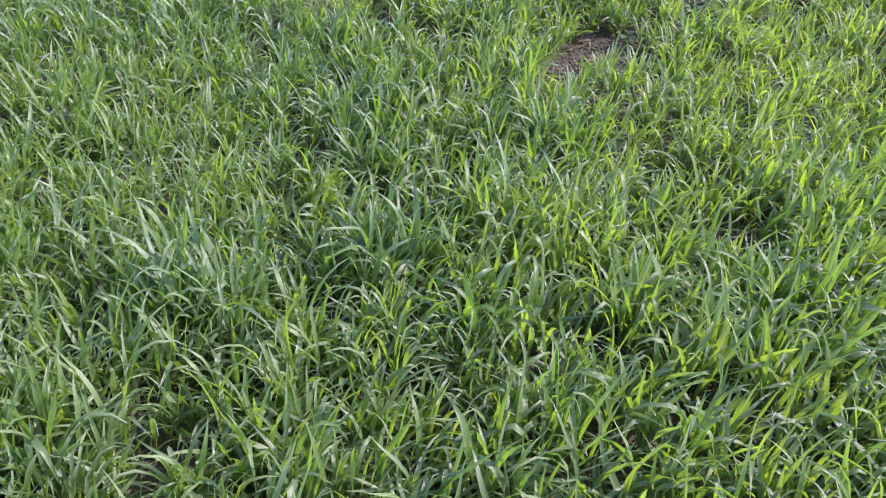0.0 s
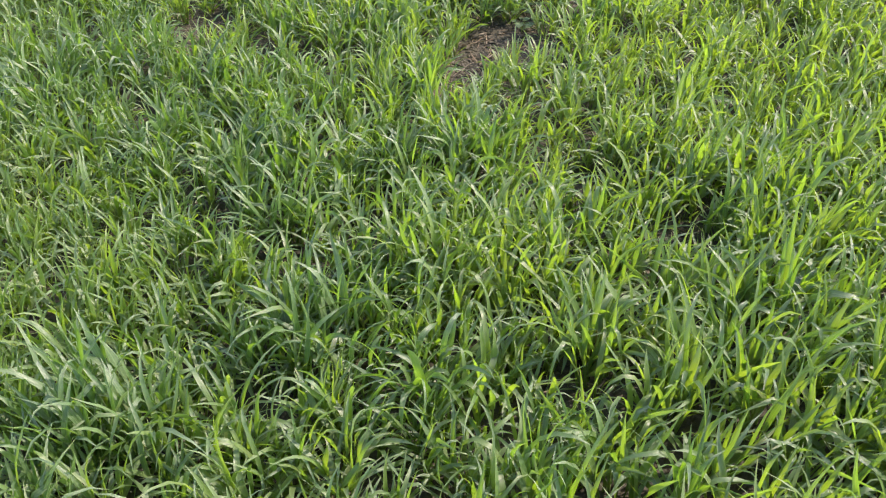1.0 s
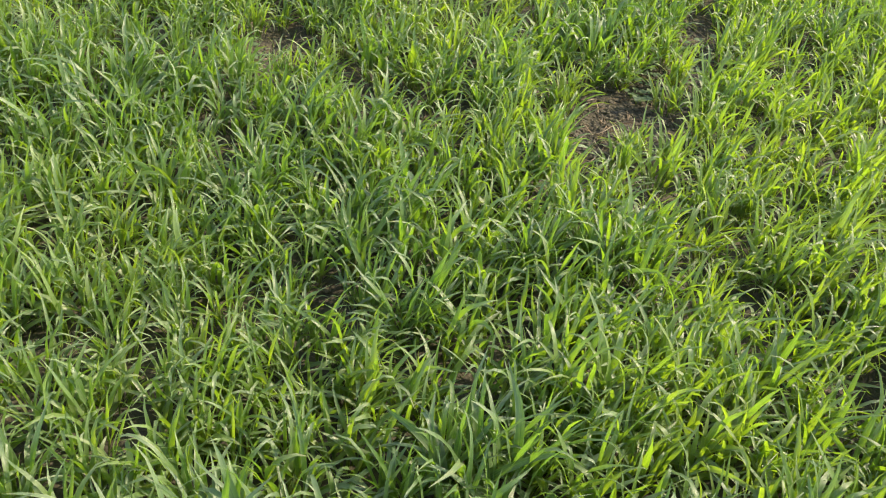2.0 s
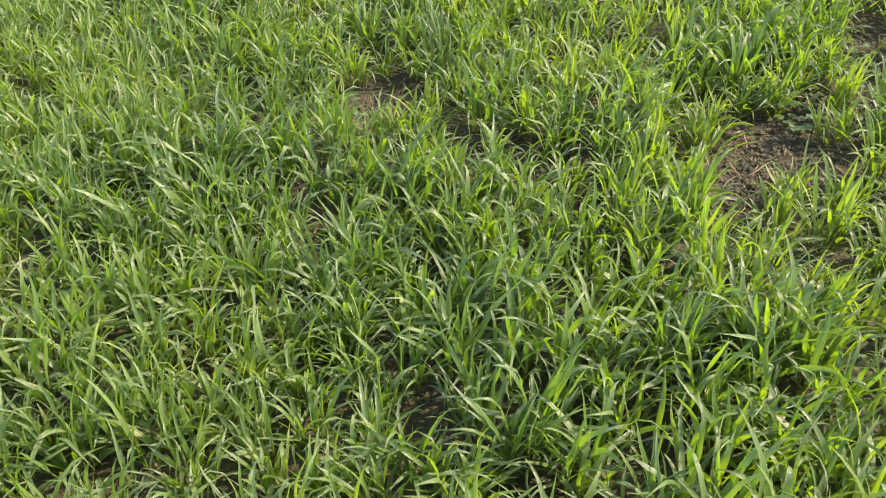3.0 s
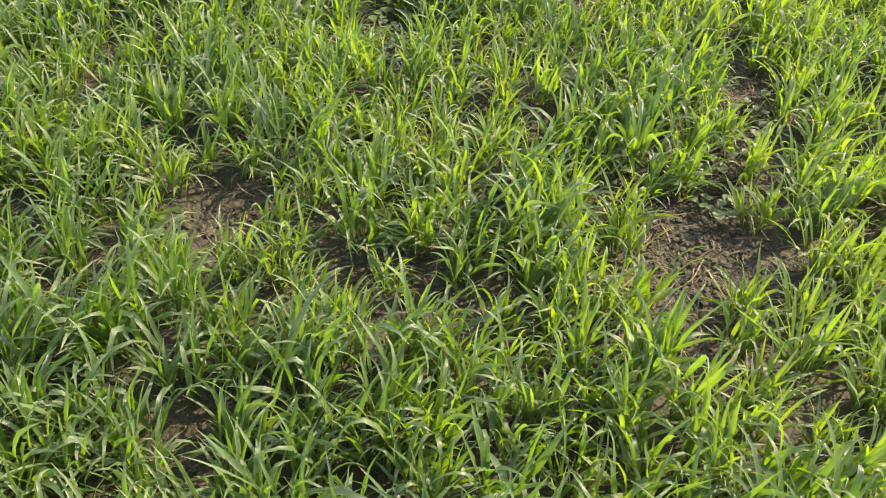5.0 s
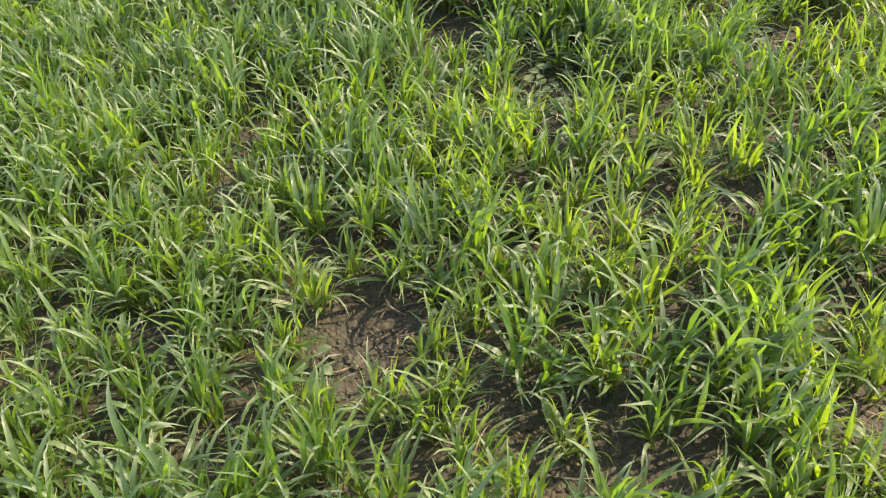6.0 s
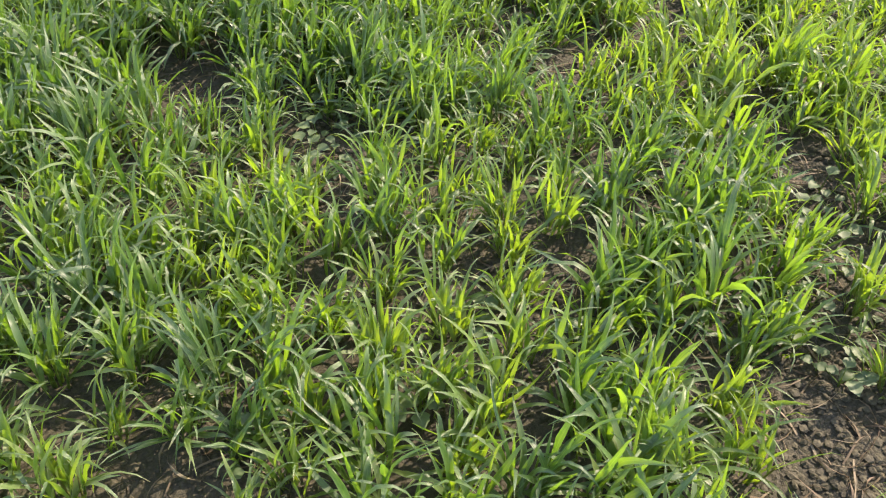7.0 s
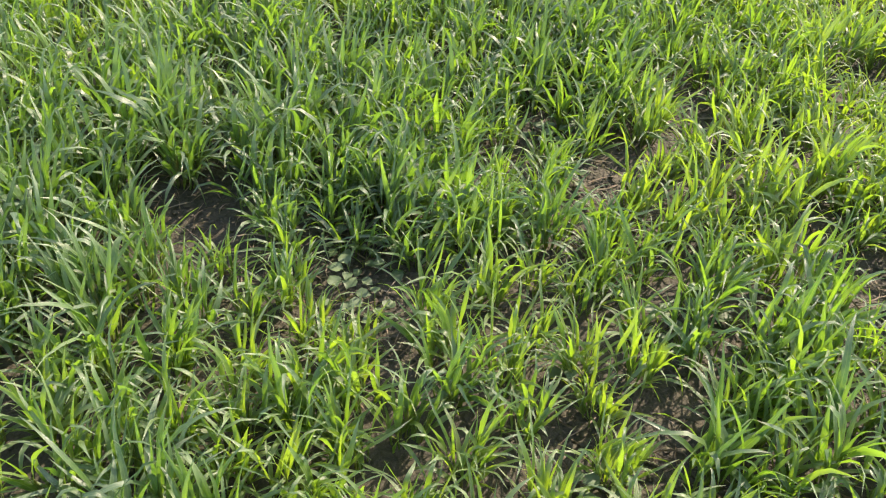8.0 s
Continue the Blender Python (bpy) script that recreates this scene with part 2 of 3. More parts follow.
def build_ground():
    xs, ys = steps(-2.7, 3.0, 0.026, 700), steps(0.6, 6.5, 0.026, 700)
    gx, gy = np.meshgrid(xs, ys, indexing="xy")
    fade = np.clip(1.6 - np.hypot(gx - 0.2, gy - 3.5) / 12.0, 0, 1)
    verts = np.stack([gx, gy, ground_height(gx, gy) * fade], -1).reshape(-1, 3)
    w, h = len(xs), len(ys)
    i = (np.arange(h - 1)[:, None] * w + np.arange(w - 1)[None]).ravel()
    quads = np.stack([i, i + 1, i + w + 1, i + w], 1)
    mesh = fill(bpy.data.meshes.new("ground"), verts, quads, 4)
    mesh.materials.append(SOIL)
    return tagged(new("ground", mesh), "dark moist crumbly clay soil of a wheat field", "ground", kind="structure")


ground = build_ground()

# ---- the crop: where it stands ----
# openings in the stand, where the soil shows, stretch by stretch: x, y, radius
BARE_FIRST = [(0.03, 1.13, 0.08), (0.60, 1.15, 0.04), (-0.50, 1.21, 0.04), (0.04, 1.28, 0.04), (0.31, 1.37, 0.07), (-0.82, 1.45, 0.04),
              (-0.23, 1.48, 0.04), (0.52, 1.52, 0.06), (-0.75, 1.64, 0.05), (0.80, 1.71, 0.08), (0.83, 1.82, 0.08), (-0.09, 1.83, 0.05),
              (-0.53, 1.87, 0.05), (0.77, 1.96, 0.05), (-0.23, 2.00, 0.07), (-0.82, 2.06, 0.04), (-0.37, 2.20, 0.06), (0.03, 2.21, 0.06),
              (-0.48, 2.37, 0.05), (0.11, 2.38, 0.04), (0.49, 2.50, 0.04), (0.97, 2.55, 0.06), (1.03, 2.64, 0.07), (0.01, 2.66, 0.04)]
BARE_SECOND = [(0.08, 2.77, 0.06), (0.45, 2.78, 0.10), (0.11, 2.84, 0.06), (0.24, 2.86, 0.08), (-0.66, 2.86, 0.07), (0.48, 2.88, 0.13),
               (0.09, 2.91, 0.06), (0.74, 2.95, 0.12), (-0.54, 2.97, 0.05), (-0.63, 2.97, 0.09), (0.40, 3.03, 0.10), (0.59, 3.06, 0.18), (0.62, 2.93, 0.09),
               (-1.17, 3.07, 0.06), (-0.18, 3.09, 0.11), (1.41, 3.11, 0.13), (0.71, 3.12, 0.11), (-0.05, 3.12, 0.10), (0.78, 3.16, 0.10),
               (0.84, 3.21, 0.08), (0.59, 3.22, 0.07), (-0.20, 3.24, 0.07), (-0.09, 3.24, 0.09), (-0.26, 3.27, 0.07), (0.84, 3.29, 0.10),
               (1.00, 3.30, 0.10), (-0.79, 3.35, 0.05), (1.04, 3.39, 0.11)]
BARE_THIRD = [(1.51, 3.46, 0.13), (0.04, 3.48, 0.05), (0.31, 3.48, 0.06), (-0.45, 3.50, 0.12), (1.10, 3.52, 0.11), (0.19, 3.54, 0.07),
              (-0.29, 3.57, 0.06), (0.32, 3.58, 0.08), (1.17, 3.59, 0.13), (-0.42, 3.62, 0.14), (0.22, 3.63, 0.05), (0.46, 3.66, 0.13),
              (-0.80, 3.67, 0.05), (1.21, 3.72, 0.12), (0.32, 3.75, 0.08), (0.07, 3.76, 0.06), (-0.97, 3.76, 0.07), (-0.69, 3.77, 0.08),
              (0.85, 3.78, 0.06), (0.21, 3.80, 0.05), (-0.35, 3.83, 0.10), (0.74, 3.81, 0.05), (0.37, 3.88, 0.06), (-0.52, 3.89, 0.11),
              (0.60, 3.95, 0.05)]
BARE_FOURTH = [(0.41, 4.05, 0.05), (0.84, 4.09, 0.06), (2.06, 4.14, 0.11), (0.62, 4.15, 0.05), (-0.52, 4.16, 0.09), (0.22, 4.20, 0.10),
               (0.95, 4.24, 0.08), (-0.97, 4.31, 0.08), (1.08, 4.32, 0.13), (1.42, 4.34, 0.09), (0.26, 4.35, 0.18), (0.95, 4.36, 0.07),
               (1.52, 4.41, 0.10), (0.73, 4.45, 0.05), (0.24, 4.46, 0.13), (-0.48, 4.50, 0.07), (1.00, 4.59, 0.09), (0.10, 4.67, 0.09),
               (0.05, 4.86, 0.19), (-1.10, 5.05, 0.08)]
HOLES = np.array(BARE_FIRST + BARE_SECOND + BARE_THIRD + BARE_FOURTH) - (0.010, 0.022, 0.0)

# where the plants have grown tallest and darkest: x, y, radius
LUSH_FIRST = [(0.44, 1.39, 0.07), (0.06, 1.41, 0.09), (0.76, 1.42, 0.11), (-0.60, 1.46, 0.10), (-0.15, 1.62, 0.08), (1.05, 1.86, 0.13),
              (-0.21, 2.18, 0.13), (0.33, 2.21, 0.14), (0.15, 2.27, 0.09), (1.00, 2.28, 0.10), (-0.28, 2.42, 0.09), (-0.14, 2.53, 0.07),
              (0.80, 2.64, 0.07), (-0.52, 2.65, 0.08), (0.27, 2.69, 0.09), (-0.43, 2.91, 0.09), (-0.23, 2.93, 0.11), (0.94, 3.02, 0.11),
              (0.17, 3.04, 0.08), (-0.76, 3.11, 0.15), (-0.76, 3.24, 0.18)]
LUSH_SECOND = [(0.08, 3.26, 0.09), (-0.16, 3.35, 0.08), (0.26, 3.36, 0.08), (0.67, 3.39, 0.12), (0.48, 3.52, 0.08), (0.64, 3.52, 0.14),
               (0.91, 3.62, 0.10), (0.77, 3.66, 0.15), (-0.28, 3.77, 0.09), (0.21, 3.97, 0.09), (-0.40, 4.07, 0.09), (0.71, 4.19, 0.07),
               (0.42, 4.45, 0.12), (0.52, 4.48, 0.09), (0.44, 4.56, 0.15), (-0.23, 4.68, 0.13), (0.45, 4.80, 0.24), (1.46, 4.88, 0.24),
               (0.30, 5.05, 0.26), (0.05, 5.15, 0.26), (-0.30, 4.95, 0.22), (0.66, 5.66, 0.17)]
LUSH = np.array(LUSH_FIRST + LUSH_SECOND)


def lushness(x, y):
    """1 in the middle of the tallest tufts, 0 away from them."""
    far = np.hypot(np.asarray(x)[..., None] - LUSH[:, 0], np.asarray(y)[..., None] - LUSH[:, 1]) / (LUSH[:, 2] * 1.35)
    return np.exp(-far ** 2).max(-1)


def off_bare(x, y):
    """Metres from the rim of the nearest opening."""
    return (np.hypot(np.asarray(x)[..., None] - HOLES[:, 0], np.asarray(y)[..., None] - HOLES[:, 1]) - 0.80 * HOLES[:, 2]).min(-1)


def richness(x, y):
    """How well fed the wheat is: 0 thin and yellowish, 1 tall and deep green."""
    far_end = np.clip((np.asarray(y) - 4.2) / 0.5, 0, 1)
    # thinner, yellower wheat: on the +x side of the first stretch and of the last, and round the bare place between
    yellower = np.clip((np.asarray(x) - 0.05) / 0.5, 0, 1) * np.clip((3.3 - np.asarray(y)) / 0.4, 0, 1)
    yellower = np.maximum(yellower, np.clip((np.asarray(x) - 0.8) / 0.3, 0, 1) * np.clip((np.asarray(y) - 3.7) / 0.2, 0, 1) * (1 - far_end))
    yellower = np.maximum(yellower, np.exp(-((np.asarray(x) + 0.55) ** 2 + (np.asarray(y) - 3.45) ** 2) / 0.08))
    return np.clip(0.34 - 0.20 * yellower + 0.20 * far_end + (0.60 - 0.30 * yellower) * lushness(x, y) + 0.20 * rough(x, y, 0.9, 6) + 0.20 * rough(x, y, 0.27, 9), 0, 1)


def vigour(x, y):
    """How tall the wheat has grown: about 0.75 thin, 1.1 thick; stunted at the rim of the larger openings."""
    tall = 0.80 + 0.10 * np.clip((2.2 - np.asarray(y)) / 0.6, 0, 1) + 0.20 * richness(x, y) + 0.08 * lushness(x, y)
    tall = np.clip(tall + 0.06 * rough(x, y, 0.55, 7) + 0.10 * rough(x, y, 0.21, 8), 0.66, 1.18)
    return tall * np.maximum(0.84 + 0.16 * np.clip(off_bare(x, y) / 0.10, 0, 1), lushness(x, y))


def spacing(x, y):
    """How far the plants stand apart: closer where the field was sown thicker, at the start."""
    sown = np.clip((np.asarray(y) - 2.3) / 0.9, 0, 1)
    return 0.092 + 0.014 * sown - 0.012 * richness(x, y)


def in_stand(x, y):
    """The stretch of the field that is planted blade by blade."""
    inside = (x > -1.05 - 0.38 * (y - 0.9)) & (x < 1.05 + 0.46 * (y - 0.9))
    return inside & (y > 0.6) & (y < 6.35 - 0.60 * np.maximum(x, 0) - 0.25 * np.maximum(-x, 0))


def scatter(low, high, gap, tries, rng, keep, first=()):
    """Points no nearer to each other than gap(x, y), where keep(x, y) holds; those of first always stand."""
    cell, grid, out = 0.06, {}, []
    for x, y in first:
        grid.setdefault((int(x // cell), int(y // cell)), []).append((x, y))
        out.append((x, y))
    pts = rng.uniform(low, high, (tries, 2))
    ok = keep(pts[:, 0], pts[:, 1])
    far = gap(pts[:, 0], pts[:, 1])
    for (x, y), g in zip(pts[ok], far[ok]):
        i, j, r = int(x // cell), int(y // cell), int(g // cell) + 1
        near = (q for a in range(i - r, i + r + 1) for b in range(j - r, j + r + 1) for q in grid.get((a, b), ()))
        if all((x - q[0]) ** 2 + (y - q[1]) ** 2 >= g * g for q in near):
            grid.setdefault((i, j), []).append((x, y))
            out.append((x, y))
    return np.array(out)


# ---- the crop: how a plant grows ----
def plant_leaves(rng, size):
    """Blades and culms of one plant about its foot. A blade: foot (3), azimuth, lean and bend in radians,
    length, width, twist, where it is kinked and by how much, and its culm's number or -1. A culm: foot (3), head (3), thickness."""
    blades, culms = [], []
    sway, swing = rng.normal(0.15, 0.75), rng.uniform(0.03, 0.22)  # most lean towards the sun
    for _ in range(rng.integers(11, 17)):
        turn, share = rng.uniform(0, 2 * math.pi), math.sqrt(rng.random())
        out = 0.042 * share * size
        tilt = 0.03 + 0.38 * share * rng.uniform(0.2, 1.0)
        foot = np.array([math.cos(turn) * out, math.sin(turn) * out, -0.006])
        sheath = rng.uniform(0.045, 0.115) * size
        way = np.array([math.cos(turn) * math.sin(tilt) + math.cos(sway) * swing, math.sin(turn) * math.sin(tilt) + math.sin(sway) * swing, math.cos(tilt)])
        culms.append((*foot, *(foot + way * sheath), rng.uniform(0.0017, 0.0028) * size))
        side, count = turn + rng.normal(0, 0.5), rng.integers(2, 5)
        for k in range(count):
            high = (k + 0.6) / count
            azimuth = (side + math.pi * k if rng.random() < 0.75 else sway) + rng.normal(0, 0.6)
            kink, fold = 2.0, 0.0
            if k == count - 1:  # the youngest blade goes on where the culm ends, almost straight
                azimuth = (turn if rng.random() < 0.55 else sway) + rng.normal(0, 0.5)
                lean, bend = tilt * 0.9 + rng.uniform(-0.05, 0.16), rng.uniform(0.1, 1.2)
                length = size * rng.uniform(0.085, 0.195)
                if rng.random() < 0.28:
                    kink, fold = rng.uniform(0.6, 0.85), rng.uniform(0.7, 1.8)
            elif high > 0.4:  # full-grown ones rise, and many hang their tips over
                lean, bend = tilt * 0.6 + rng.uniform(0.03, 0.38), rng.uniform(0.5, 2.2)
                length = size * rng.uniform(0.130, 0.255)
                if rng.random() < 0.52:
                    kink, fold = rng.uniform(0.40, 0.75), rng.uniform(0.9, 2.4)
            else:  # the lowest spread and droop
                lean, bend = rng.uniform(0.4, 0.95), rng.uniform(0.4, 1.5)
                length = size * rng.uniform(0.12, 0.21)
                if rng.random() < 0.3:
                    kink, fold = rng.uniform(0.35, 0.7), rng.uniform(0.4, 1.1)
            blades.append((*(foot + way * sheath * (0.25 + 0.72 * high)), azimuth, lean, bend, length,
                           size * (0.0086 + 0.0082 * rng.random() ** 1.5), rng.normal(0, 0.6), kink, fold, len(culms) - 1))
    for _ in range(rng.integers(5, 8)):  # short young blades low down
        turn, out = rng.uniform(0, 2 * math.pi), rng.uniform(0.008, 0.040) * size
        blades.append((math.cos(turn) * out, math.sin(turn) * out, -0.004, turn + rng.normal(0, 0.7), rng.uniform(0.2, 0.8), rng.uniform(0.1, 0.9),
                       size * rng.uniform(0.06, 0.13), size * rng.uniform(0.0055, 0.0095), rng.normal(0, 0.7), 2.0, 0.0, -1))
    return np.array(blades), np.array(culms)


def blade_surface(blades, segments, across=3):
    """Vertices, quads and texture places of many blades at once: strips folded along the midrib."""
    b = np.asarray(blades)
    count, s = len(b), np.linspace(0, 1, segments + 1)[None]
    angle = b[:, 4:5] + b[:, 5:6] * s ** 2.2 + b[:, 10:11] / (1 + np.exp(-(s - b[:, 9:10]) * 24))
    own = (b[:, 0:1] * 917.0 + b[:, 3:4] * 53.0 + b[:, 6:7] * 7919.0) % 6.28
    angle = np.minimum(angle + 0.17 * np.sin(s * 8.0 + own) * s + 0.09 * np.sin(s * 17.0 + own * 3.1), 2.9)
    azimuth = b[:, 3:4] + 0.45 * b[:, 8:9] * s ** 2 + 0.34 * np.sin(s * 6.0 + own * 2.0) * s
    tangent = np.stack([np.sin(angle) * np.cos(azimuth), np.sin(angle) * np.sin(azimuth), np.cos(angle)], -1)
    step = b[:, 6][:, None, None] / segments
    spine = np.concatenate([np.zeros((count, 1, 3)), np.cumsum((tangent[:, 1:] + tangent[:, :-1]) * 0.5 * step, 1)], 1) + b[:, None, 0:3]
    level = np.stack([-np.sin(azimuth), np.cos(azimuth), np.zeros_like(azimuth)], -1)
    normal = np.cross(tangent, level)
    roll = (b[:, 8:9] * (0.25 + 1.1 * s) + 0.25 * np.sin(s * 11.0 + own * 1.7))[..., None]
    lateral = level * np.cos(roll) + normal * np.sin(roll)
    upward = -level * np.sin(roll) + normal * np.cos(roll)
    wide = np.minimum(1, 0.60 + 1.4 * s) * np.clip(1 - s ** 2.6, 0.0, 1) ** 0.95
    wide = 0.5 * b[:, 7:8] * np.maximum(wide, 0.03)
    place = np.linspace(-1, 1, across)
    verts = spine[:, :, None] + lateral[:, :, None] * (wide[..., None] * place)[..., None]
    verts = verts - upward[:, :, None] * (wide[..., None] * 0.32 * (np.abs(place) - 0.5))[..., None] * -1
    ripple = 0.16 * np.sin(s * 23.0 + own * 2.3)[..., None] * np.clip(place, 0, 1) + 0.16 * np.sin(s * 27.0 + own * 4.1)[..., None] * np.clip(-place, 0, 1)
    verts = verts + upward[:, :, None] * (wide[..., None] * ripple)[..., None]
    uv = np.stack(np.broadcast_arrays((place * 0.5 + 0.5)[None, None], s[..., None] + np.zeros((count, 1, 1))), -1)
    i = (np.arange(segments)[:, None] * across + np.arange(across - 1)[None]).ravel()
    quad = np.stack([i, i + 1, i + across + 1, i + across], 1)
    quads = (quad[None] + (np.arange(count) * (segments + 1) * across)[:, None, None]).reshape(-1, 4)
    return verts.reshape(-1, 3), quads, uv.reshape(-1, 2)


def culm_surface(culms, sides=5):
    c = np.asarray(culms)
    ring = np.arange(sides) * 2 * math.pi / sides
    circle = np.stack([np.cos(ring), np.sin(ring), 0 * ring], -1)
    rows = []
    for share, girth in ((0.0, 1.25), (0.5, 1.05), (1.0, 0.72)):
        middle = c[:, 0:3] * (1 - share) + c[:, 3:6] * share
        rows.append(middle[:, None] + circle[None] * (c[:, 6] * girth)[:, None, None])
    verts = np.stack(rows, 1)
    i = np.array([(r * sides + k, r * sides + (k + 1) % sides, (r + 1) * sides + (k + 1) % sides, (r + 1) * sides + k) for r in range(2) for k in range(sides)])
    quads = (i[None] + (np.arange(len(c)) * 3 * sides)[:, None, None]).reshape(-1, 4)
    return verts.reshape(-1, 3), quads


def moved(blades, culms, x, y, z, turn, size):
    """One plant's blades and culms, turned, scaled and set down."""
    b, c = blades.copy(), culms.copy()
    ct, st = math.cos(turn), math.sin(turn)
    for block, first in ((b, 0), (c, 0), (c, 3)):
        px, py = block[:, first].copy(), block[:, first + 1].copy()
        block[:, first], block[:, first + 1] = (px * ct - py * st) * size + x, (px * st + py * ct) * size + y
        block[:, first + 2] = block[:, first + 2] * size + z
    b[:, 3] += turn
    b[:, 6:8] *= size
    c[:, 6] *= size
    return b, c


# ---- the crop: planting ----
rng = np.random.default_rng(11)
feet = scatter((-3.2, 0.6), (3.2, 6.7), spacing, 40000, rng,
               lambda x, y: (off_bare(x, y) > 0.008) & in_stand(x, y), [(x, y) for x, y, size in LUSH if size < 0.125])
track = np.hypot(np.clip(np.abs(feet[:, 0] - 0.05) - 0.25, 0, None), np.clip(np.abs(feet[:, 1] - 2.6) - 1.35, 0, None))
order = np.argsort(track, kind="stable")
NEAR = 114
near_feet, rest_feet = feet[order[:NEAR]], feet[order[NEAR:]]

LABELS = ("thin yellow-green young wheat plant with narrow blades, rooted in soil",
          "young green wheat plant with arching ribbed blades, rooted in soil",
          "tall deep-green young wheat plant with lush arching blades, rooted in soil")


def wheat_plant(rng):
    """One plant: its culms are parts, with the blades that grow from them; young blades come from the foot."""
    root = new("wheat_plant")
    root.empty_display_size = 0.05
    tagged(root, LABELS[1], "wheat plant", "wheat plants of the field")
    blades, culms = plant_leaves(rng, 1.0)
    stems = []
    for c in culms:
        verts, quads = culm_surface([c])
        stems.append(part("culm", fill(bpy.data.meshes.new("culm"), verts, quads, 4), CULM, root))
    for b in blades:
        verts, quads, uv = blade_surface([b], 9)
        part("blade", fill(bpy.data.meshes.new("blade"), verts, quads, 4, uv), BLADE_ONE, root if b[11] < 0 else stems[int(b[11])])
    return root


kinds = [wheat_plant(rng) for _ in range(16)]
for i, (x, y) in enumerate(near_feet):
    size = float(vigour(x, y)) * rng.uniform(0.88, 1.12)
    m = pose(x, y, float(ground_height(x, y)), 0, 0, rng.uniform(-60, 60)) @ Matrix.Diagonal((size, size, size, 1))
    if i < len(kinds):
        plant = kinds[i]
        plant.matrix_basis = m
    else:
        plant = copy_thing(kinds[i % len(kinds)], m @ Matrix.Diagonal([1 / v for v in kinds[i % len(kinds)].scale] + [1]))
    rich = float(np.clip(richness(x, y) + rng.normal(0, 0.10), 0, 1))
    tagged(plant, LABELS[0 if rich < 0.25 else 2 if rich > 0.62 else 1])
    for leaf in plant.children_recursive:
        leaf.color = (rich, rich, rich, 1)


def crop(name, feet, segments, across, label, make, sizes):
    """Many plants in one mesh."""
    all_b, all_c, rich = [], [], []
    for (x, y), size in zip(feet, sizes):
        blades, culms = make()
        b, c = moved(blades, culms, x, y, float(ground_height(x, y)), rng.uniform(-1.0, 1.0), size)
        all_b.append(b)
        all_c.append(c)
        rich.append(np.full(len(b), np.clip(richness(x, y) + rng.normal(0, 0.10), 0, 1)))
    verts, quads, uv = blade_surface(np.concatenate(all_b), segments, across)
    cv, cq = culm_surface(np.concatenate(all_c), 4)
    mesh = fill(bpy.data.meshes.new(name), np.concatenate([verts, cv]), np.concatenate([quads, cq + len(verts)]), 4,
                np.concatenate([uv, np.full((len(cv), 2), 0.12)]))
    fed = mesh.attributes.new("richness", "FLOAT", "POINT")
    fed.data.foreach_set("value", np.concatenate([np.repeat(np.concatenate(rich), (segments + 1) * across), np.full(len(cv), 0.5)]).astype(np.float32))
    mesh.materials.append(BLADE_MANY)
    mesh.materials.append(CULM)
    index = np.zeros(len(quads) + len(cq), dtype=np.int32)
    index[len(quads):] = 1
    mesh.polygons.foreach_set("material_index", index)
    return tagged(new(name, mesh), label, "wheat", kind="stuff")


close = rest_feet[:, 1] < 4.75
for name, planted, detail, across, label in (("wheat_crop", rest_feet[close], 6, 3, "dense stand of young green wheat with arching blades"),
                                     ("wheat_crop_behind", rest_feet[~close], 5, 2, "dense green wheat stand farther along the field")):
    crop(name, planted, detail, across, label, lambda: plant_leaves(rng, 1.0), [float(vigour(x, y)) * rng.uniform(0.88, 1.12) for x, y in planted])


def thin_plant(count, wider):
    """A plant for where nobody comes near: fewer, broader blades."""
    blades, culms = plant_leaves(rng, 1.0)
    blades = blades[rng.permutation(len(blades))[:count]].copy()
    blades[:, 7] *= wider
    return blades, culms[:0]


def out_there(x, y):
    return np.hypot(x - 0.2, y - 3.6)


outer = scatter((-5.6, -2.2), (6.0, 9.4), lambda x, y: 0.078 + 0.005 * out_there(x, y), 42000, rng,
                lambda x, y: ~in_stand(x, y) & (out_there(x, y) < 5.8))
crop("wheat_crop_beyond", outer, 3, 2, "green wheat of the field farther out", lambda: thin_plant(19, 1.35), rng.uniform(0.9, 1.15, len(outer)))
far_out = scatter((-13.0, -9.6), (13.4, 16.8), lambda x, y: 0.055 + 0.0145 * out_there(x, y), 46000, rng,
                  lambda x, y: (out_there(x, y) >= 5.8) & (out_there(x, y) < 13.2))
crop("wheat_crop_far", far_out, 2, 2, "green wheat of the far field", lambda: thin_plant(14, 2.1), rng.uniform(1.0, 1.3, len(far_out)))

# ---- soil clods and litter ----
def lump(rng, level):
    """An angular clod about 1 across, lying flat."""
    bm = bmesh.new()
    bmesh.ops.create_icosphere(bm, subdivisions=level, radius=0.5)
    stretch = Vector((rng.uniform(0.8, 1.25), rng.uniform(0.65, 1.0), rng.uniform(0.45, 0.75)))
    shift = Vector(rng.uniform(-9, 9, 3))
    for v in bm.verts:
        v.co *= 1 + 0.42 * noise.noise(v.co * 2.3 + shift) + 0.15 * noise.noise(v.co * 6 + shift)
        v.co = Vector((v.co.x * stretch.x, v.co.y * stretch.y, max(v.co.z, -0.22) * stretch.z))
    mesh = bpy.data.meshes.new("clod")
    bm.to_mesh(mesh)
    bm.free()
    mesh.materials.append(CLOD)
    return mesh


